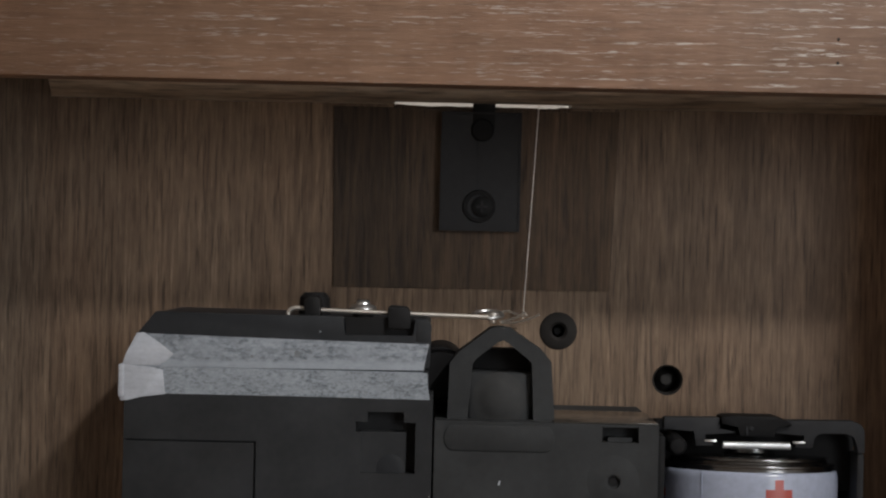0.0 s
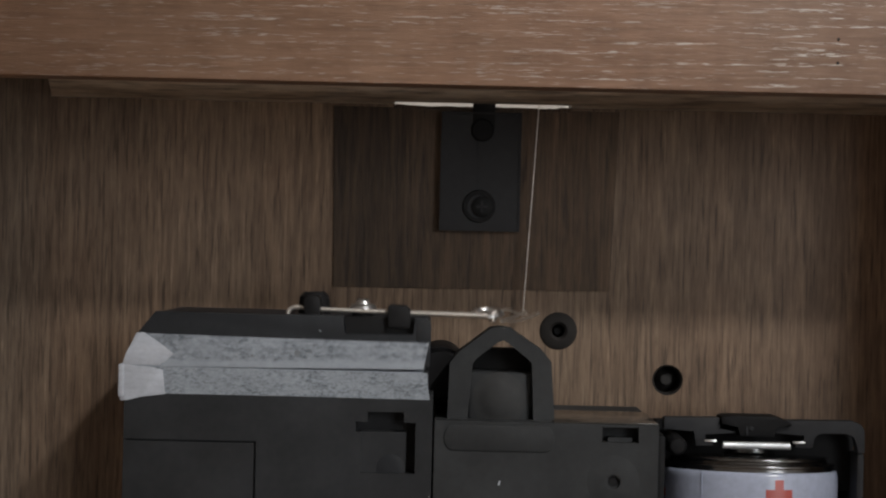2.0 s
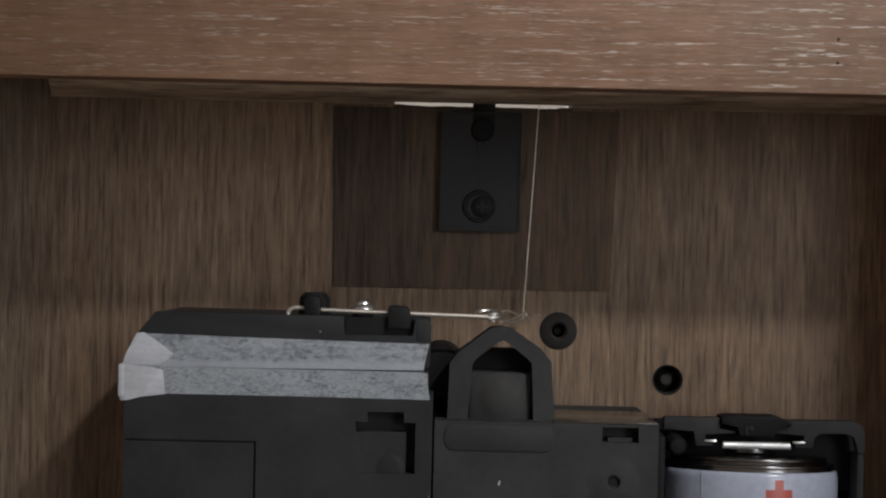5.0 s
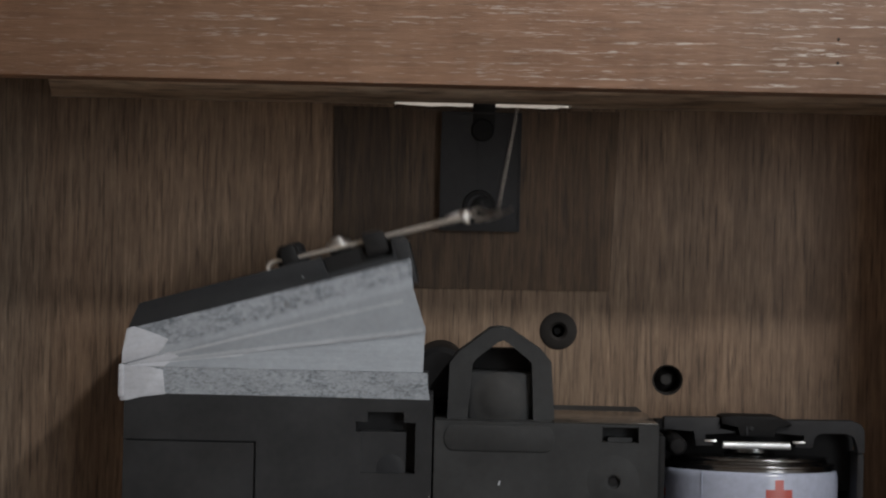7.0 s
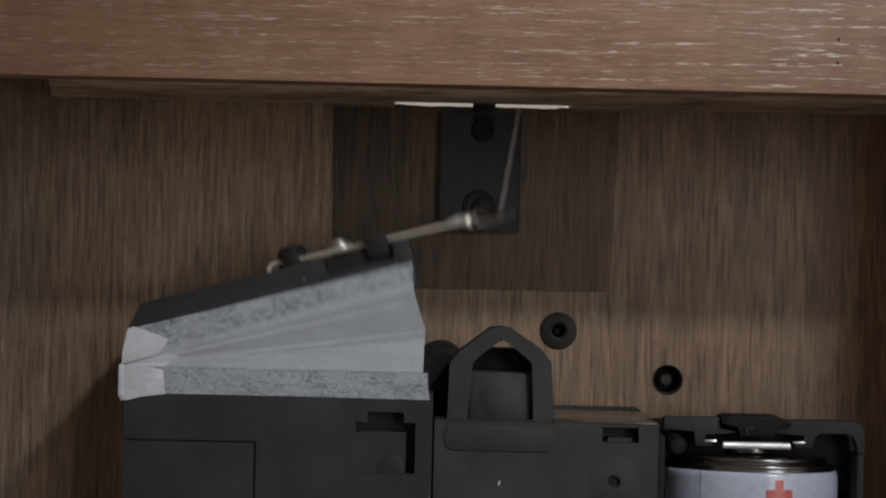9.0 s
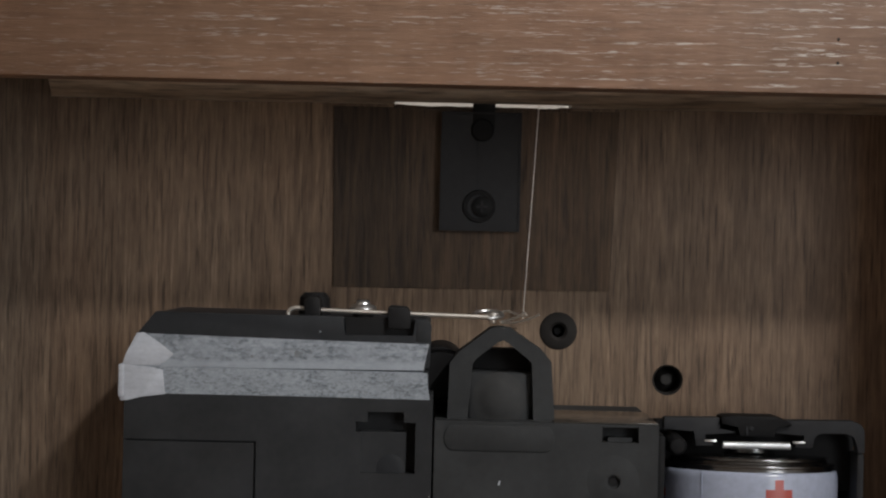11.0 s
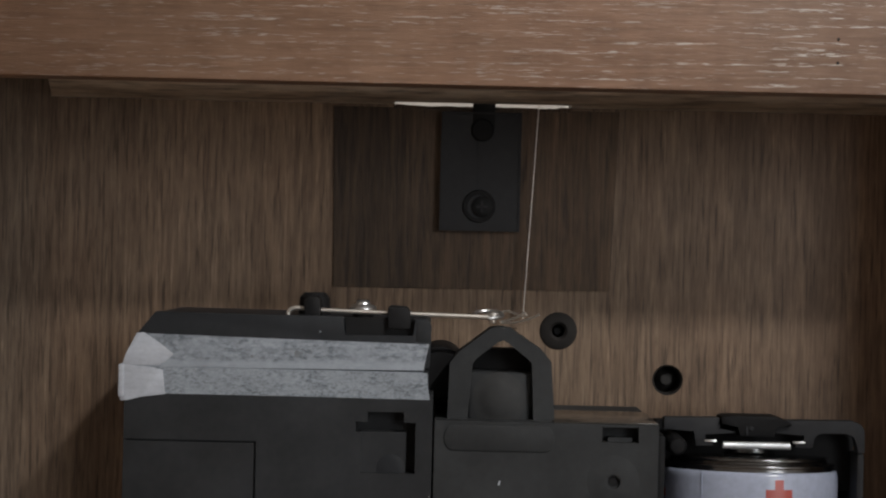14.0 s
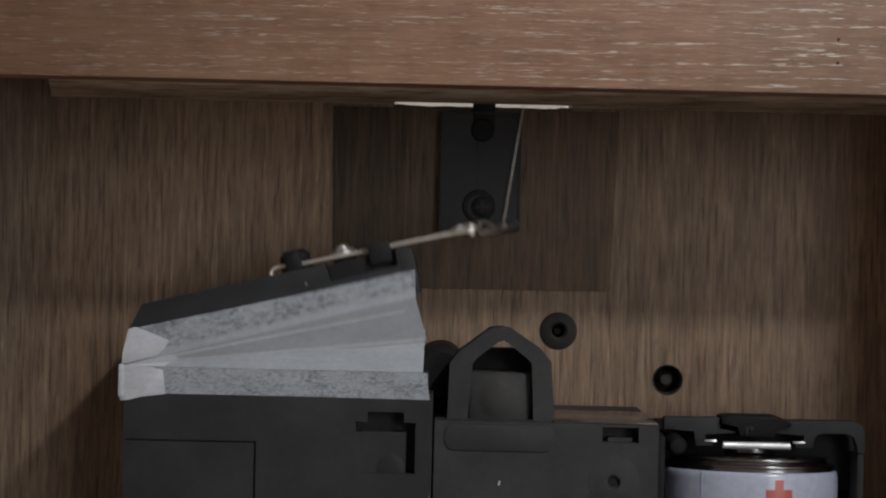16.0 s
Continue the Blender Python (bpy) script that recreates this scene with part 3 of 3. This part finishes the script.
    upper_end = part("upper_end_fold", box(bmesh.new(), end_at[0] - 0.1, end_at[0] + 0.1, 8, 22, pz - h, pz), PAPER_PLAIN, lid, "plain white folding paper", end_at)
    lower_end = part("lower_end_fold", box(bmesh.new(), end_at[0] - 0.1, end_at[0] + 0.1, 8, 22, pz, pz + h), PAPER_PLAIN, ob, "plain white folding paper", end_at)
    return lid, upper, lower, upper_end, lower_end


def pull_wire():
    at = (12.4, 24.15, -10.25)
    bm = wire(bmesh.new(), bend([(at[0], at[1], at[2] - 0.5), (at[0], at[1], at[2] + 12), (at[0], at[1], at[2] + 35)]), 0.09, 8)
    wire(bm, [(at[0] + 0.3 * math.cos(a), at[1] + 0.3 * math.sin(a), at[2]) for a in (2 * math.pi * k / 12 for k in range(12))], 0.1, 6, True)
    return solid("pull_wire", bm, WIRE_STEEL, at, "thin straight steel pull wire hooked to the lever", "wire")


# ---- the gear housing and the cell holder ----
def gear_housing():
    ob = thing("gear_housing", (15, 13, -80), "charcoal plastic gear housing with a pointed arch on top", "gearbox")
    xs = sorted([-0.6, 0.7, 15.9, 22.4, 27.4, 30.15, 23.3, 26.6])
    zs = sorted([-79.9, -27.7, -26.0, -25.4, -24.7, -23.9, -23.5])

    def depth(x, z):
        if within(x, z, 22.4, 27.4, -25.4, -23.9) or within(x, z, 22.4, 23.3, -26.0, -23.9) or within(x, z, 26.6, 27.4, -26.0, -23.9):
            return 2.8
        return 1.2 if within(x, z, 23.3, 26.6, -26.0, -25.4) else 0.0

    part("body", relief(bmesh.new(), xs, zs, depth, 26.9), HOUSING_PLASTIC, ob)
    part("cover_plate", box(bmesh.new(), 15.7, 30.1, 0.5, 17, -23.48, -23.3, 0.05), GLOSSY_SMOKE, ob, "glossy smoky plate on the housing's top")
    bar = []
    for cx, s in ((14.6, -1), (2.0, 1)):
        bar += [(cx + 1.3 * math.sin(a) * -s, -25.75 + 1.75 * math.cos(a) * (1 if s < 0 else -1)) for a in (math.pi * k / 8 for k in range(9))]
    part("moulded_bar", prism(bmesh.new(), bar, -0.2, 0.05, 0.19), HOUSING_PLASTIC, ob, "rounded raised bar")
    boss = part("boss", lathe(bmesh.new(), (24.0, 0, -31.3), [(0.95, -1.5), (0.95, 0.55), (1.3, 0.6), (2.6, 0.2), (3.6, 0.0), (3.6, -0.2)], "y"), HOUSING_PLASTIC, ob)
    part("boss_screw", lathe(bmesh.new(), (24.0, 0, -31.3), [(0, 0.1), (0.6, 0.1), (0.9, -0.3)], "y", 20), BLACK_PLASTIC, boss)
    part("speck", prism(bmesh.new(), [(8.2, -32.2), (8.45, -32.2), (8.6, -31.6), (8.4, -31.5)], -0.06, 0.02), PAPER_PATCH, ob)
    # arch with its window, the grey block with a round boss in it, black blocks as the hollow's shade behind
    outer = [(1.1, -24.0), (1.3, -15.8), (2.45, -14.3), (7.0, -10.8), (8.5, -10.65), (9.8, -10.9), (14.1, -13.75), (15.4, -15.3), (16.05, -24.0)]
    inner = [(3.9, -24.0), (4.5, -15.8), (5.0, -15.1), (7.9, -12.8), (8.6, -12.5), (9.3, -12.8), (12.0, -14.9), (12.7, -15.6), (13.1, -24.0)]
    arch = part("arch", frame_prism(bmesh.new(), outer, inner, 3.0, 9.0, 0.35), HOUSING_PLASTIC, ob, "pointed charcoal arch")
    part("arch_block", box(bmesh.new(), 4.0, 13.0, 4.2, 12.0, -24.0, -17.0, 0.6), HOUSING_PLASTIC, arch)
    part("arch_boss", lathe(bmesh.new(), (8.3, 4.2, -20.8), [(0, 0.62), (2.0, 0.55), (2.4, 0.3), (3.2, 0.12), (3.8, 0.0)], "y"), plastic("boss_grey", (0.037, 0.0375, 0.038), 0.7), arch, "paler round boss")
    # solid black blocks whose colour gives the depth of a shaded hollow
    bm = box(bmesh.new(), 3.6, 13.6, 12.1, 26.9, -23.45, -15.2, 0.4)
    part("hollow_shade", box(bm, 4.0, 13.2, 9.05, 12.05, -23.4, -13.95, 0.1), BLACK_PLASTIC, ob)
    # made-up near-black body in place of the soft shadow beside the arch
    part("arch_side_shade", lathe(bmesh.new(), (0.0, 27, -17.8), [(0, 19), (3.2, 19), (3.9, 18.3), (3.9, 0.2)], "y", 28), DEEP_BLACK, ob, "dark round body standing in for the shade beside the arch")


def cell_holder():
    ob = thing("cell_holder", (46, 15, -80), "black plastic battery holder with steel contacts", "battery holder")
    part("back", box(bmesh.new(), 30.3, 61.4, 24.5, 26.9, -79.9, -26.5, 0.3), BLACK_PLASTIC, ob)
    part("side", box(bmesh.new(), 60.15, 61.2, 11.0, 24.45, -79.9, -28.05, 0.4), HOLDER_PLASTIC, ob)
    # left side near-black: the dark recess's shade is in its colour
    part("side", box(bmesh.new(), 30.3, 31.5, 3.0, 24.45, -79.9, -25.2, 0.4), DEEP_BLACK, ob)
    part("bottom", box(bmesh.new(), 31.6, 59.5, 3.0, 24.45, -79.9, -77.5, 0.3), HOLDER_PLASTIC, ob)
    part("top_bar", prism(bmesh.new(), [(32.3, -23.4), (40.3, -23.3), (40.3, -25.0), (42.6, -25.1), (42.6, -25.6), (38.1, -25.6), (38.1, -26.9), (39.4, -26.9), (39.4, -27.4), (36.8, -27.4), (36.8, -25.2), (32.3, -25.2)], 11.0, 13.0, 0.15), HOLDER_PLASTIC, ob)
    part("top_bar", prism(bmesh.new(), [(48.6, -23.5), (59.4, -23.4), (60.5, -23.8), (61.05, -24.4), (61.2, -25.2), (61.2, -28.0), (60.15, -28.0), (60.1, -26.5), (59.8, -25.8), (59.2, -25.35), (58.4, -25.2),
                                            (55.1, -25.15), (54.3, -25.4), (53.85, -26.0), (53.7, -27.4), (51.2, -27.4), (51.2, -26.75), (52.6, -26.7), (52.6, -25.5), (48.0, -25.45)], 11.0, 13.0, 0.12), HOLDER_PLASTIC, ob)
    latch = part("latch", prism(bmesh.new(), [(40.4, -23.15), (41.5, -22.95), (48.2, -22.95), (49.6, -23.4), (50.6, -23.9), (50.5, -24.25), (48.2, -24.3), (48.15, -25.85), (43.0, -25.9), (42.95, -24.35), (40.5, -24.25)], 10.2, 15.0, 0.2), DEEP_BLACK, ob, "black latch block")
    part("latch_groove", box(bmesh.new(), 43.9, 44.2, 10.05, 10.3, -25.7, -24.4, 0.04), HOLDER_PLASTIC, latch)
    part("latch_dot", lathe(bmesh.new(), (44.7, 10.25, -24.7), [(0, 0.25), (0.3, 0.2), (0.42, 0)], "y", 14), GREY_PLASTIC, ob, "small grey pin")
    # near-black sheet that puts shade into the openings before it
    part("cavity_shade", box(bmesh.new(), 31.6, 60.6, 15.1, 18.0, -34.0, -24.2, 0.2), DEEP_BLACK, ob)
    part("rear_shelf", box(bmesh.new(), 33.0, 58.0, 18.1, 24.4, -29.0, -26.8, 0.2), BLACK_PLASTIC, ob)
    part("contact", wire(bmesh.new(), [(40.3, 8.0, -26.85), (40.5, 8.0, -26.88), (49.6, 8.0, -26.83), (49.8, 8.0, -26.8)], 0.52, 16), CONTACT_STEEL, ob, "bright steel contact strip")
    for x in (37.9, 50.5):
        part("contact_tail", box(bmesh.new(), x, x + 1.7, 9.0, 9.8, -26.6, -26.3, 0.1), STEEL, ob)
    # pin blackened to carry the shade of its recess
    part("side_pin", lathe(bmesh.new(), (33.9, 9.0, -27.2), [(0, 1.2), (1.0, 1.0), (1.4, 0.3), (1.5, -8.0)], "y", 24), DEEP_BLACK, ob)


def battery():
    at = (45.4, 13.3, -77.4)
    ob = thing("battery", at, "round battery in a white sleeve with a red plus", "battery")
    top = -30.95
    part("sleeve", lathe(bmesh.new(), (at[0], at[1], 0), [(0, -77.4), (12.2, -77.4), (12.95, -76.6), (12.95, top - 1.0), (12.9, top - 0.6), (12.8, top - 0.28), (12.65, top - 0.08), (12.5, top), (11.5, top + 0.02)], "z", 64), LABEL_WHITE, ob)
    profile = [(12.0, top - 0.3), (12.45, top - 0.1), (12.45, top + 0.2)]
    for r, z, bead in ((12.1, top + 0.65, 0.38), (11.1, top + 1.5, 0.42)):
        profile += [(r + bead * math.cos(radians(a)), z + bead * math.sin(radians(a))) for a in range(-30, 111, 20)]
        profile.append((r - 0.35, z + 0.2))
    profile += [(10.2, top + 1.9), (9.0, top + 2.0), (4.2, top + 2.0), (3.9, top + 2.3)]
    part("can", lathe(bmesh.new(), (at[0], at[1], 0), profile, "z", 64), BRASS_GREY, ob, "bare steel shoulder with rolled beads")
    part("terminal", lathe(bmesh.new(), (at[0], at[1], 0), [(3.9, top + 2.0), (3.7, top + 3.3), (3.2, top + 3.6), (0, top + 3.65)], "z", 32), BRASS_GREY, ob, "steel plus terminal")

    def wrapped(x0, x1, z0, z1, lift):
        """A patch bent round the sleeve."""
        bm = bmesh.new()
        n = 8
        rows = []
        for k in range(n + 1):
            a = (x0 + (x1 - x0) * k / n) / 12.95
            rows.append([bm.verts.new((at[0] + r * math.sin(a), at[1] - r * math.cos(a), z)) for r in (12.9, 12.95 + lift) for z in (z0, z1)])
        for p, q in zip(rows, rows[1:]):
            for i, j in ((0, 1), (1, 3), (3, 2), (2, 0)):
                bm.faces.new((p[i], p[j], q[j], q[i]))
        bm.faces.new([rows[0][i] for i in (0, 2, 3, 1)]), bm.faces.new([rows[-1][i] for i in (0, 1, 3, 2)])
        return bm

    plus = part("plus_mark", wrapped(1.55, 2.8, -35.8, -31.9, 0.03), LABEL_RED, ob, "printed red plus")
    part("plus_bar", wrapped(0.25, 4.1, -34.5, -33.25, 0.035), LABEL_RED, plus)
    part("red_edge", wrapped(-17.9, -16.7, -35.0, -33.9, 0.03), LABEL_RED, ob)
    part("sleeve_seam", wrapped(-9.05, -8.85, -77.0, top - 0.3, 0.05), LABEL_WHITE, ob)
    ob.matrix_basis = Matrix.Translation(ob.location) @ pose(0, 0, 0, BATTERY_LEAN, 0, 0)


BATTERY_LEAN = -4.0

room()
clock_case()
bushing(HOLE_A)
sunk_screw(HOLE_B)
bracket()
LID, UPPER, LOWER, UPPER_END, LOWER_END = bellows()
PULL = pull_wire()
gear_housing()
cell_holder()
battery()


# ---- what moves ----
def motions():
    """The lid is lifted slowly, drops, is lifted quickly, drops, and rests; then again."""
    period, first = 1.5102, 0.0
    stroke = ((0.40, 0.0), (0.45, 0.1), (0.478, 0.35), (0.50, 0.8), (0.55, 2.4), (0.60, 4.2), (0.70, 8.0), (0.80, 11.2), (0.90, 14.4), (0.96, 16.5), (1.00, 17.6),
              (1.012, 16.2), (1.045, 9.9), (1.078, 4.0), (1.10, 0.9), (1.15, 0.6), (1.20, 1.8), (1.30, 7.2), (1.40, 12.9), (1.45, 15.9), (1.496, 17.5),
              (1.512, 15.0), (1.545, 6.6), (1.575, 2.0), (1.60, 0.5), (1.63, 0.0), (1.75, 0.0))
    knots = [(0.0, 0.0)] + [(first + period * c + t, a) for c in range(11) for t, a in stroke]
    ts, angles = [k[0] for k in knots], [k[1] for k in knots]
    times = [k / FPS for k in range(16 * FPS + 1)]
    lift = [float(np.interp(t, ts, angles)) for t in times]

    rows = {ob: [] for ob in (LID, UPPER, LOWER, UPPER_END, LOWER_END, PULL)}
    base = {ob: ob.location.copy() for ob in rows}
    h = REACH * math.sin(radians(FOLD))
    link = Vector((12.4 - PIVOT[0], 0, -10.25 - PIVOT[2]))
    for t, a in zip(times, lift):
        # the folded paper keeps the lid a hair open
        a = max(a, 0.42)
        gape = a + 0.4
        fold = math.degrees(math.acos(min(1, math.tan(radians(gape / 2)) / math.tan(radians(FOLD)))))
        end = gape / 2 + math.degrees(math.acos(min(1, REACH * math.sin(radians(gape / 2)) / h)))
        # the stretched paper hangs flatter than the stiff fold
        slack = min(1.0, max(0.0, (75 - fold) / 30))
        turn = {LID: (0, -a, 0), UPPER: (fold * (1 - 0.5 * slack), 0, 0), LOWER: (-fold * (1 - 0.2 * slack), 0, 0), UPPER_END: (0, min(end, 88), 0), LOWER_END: (0, -min(end, 88), 0), PULL: (0, 2.9 + 6.8 * a / 17.3, 0)}
        for ob, r in turn.items():
            where = base[ob]
            if ob is PULL:
                tip = pose(0, 0, 0, 0, -a, 0) @ link
                where = Vector(((PIVOT[0] + tip.x) * MM, base[ob].y, BASE + (PIVOT[2] + tip.z) * MM))
            rows[ob].append((t, Matrix.Translation(where) @ pose(0, 0, 0, *r)))
    for ob, r in rows.items():
        walk(ob, r)


motions()
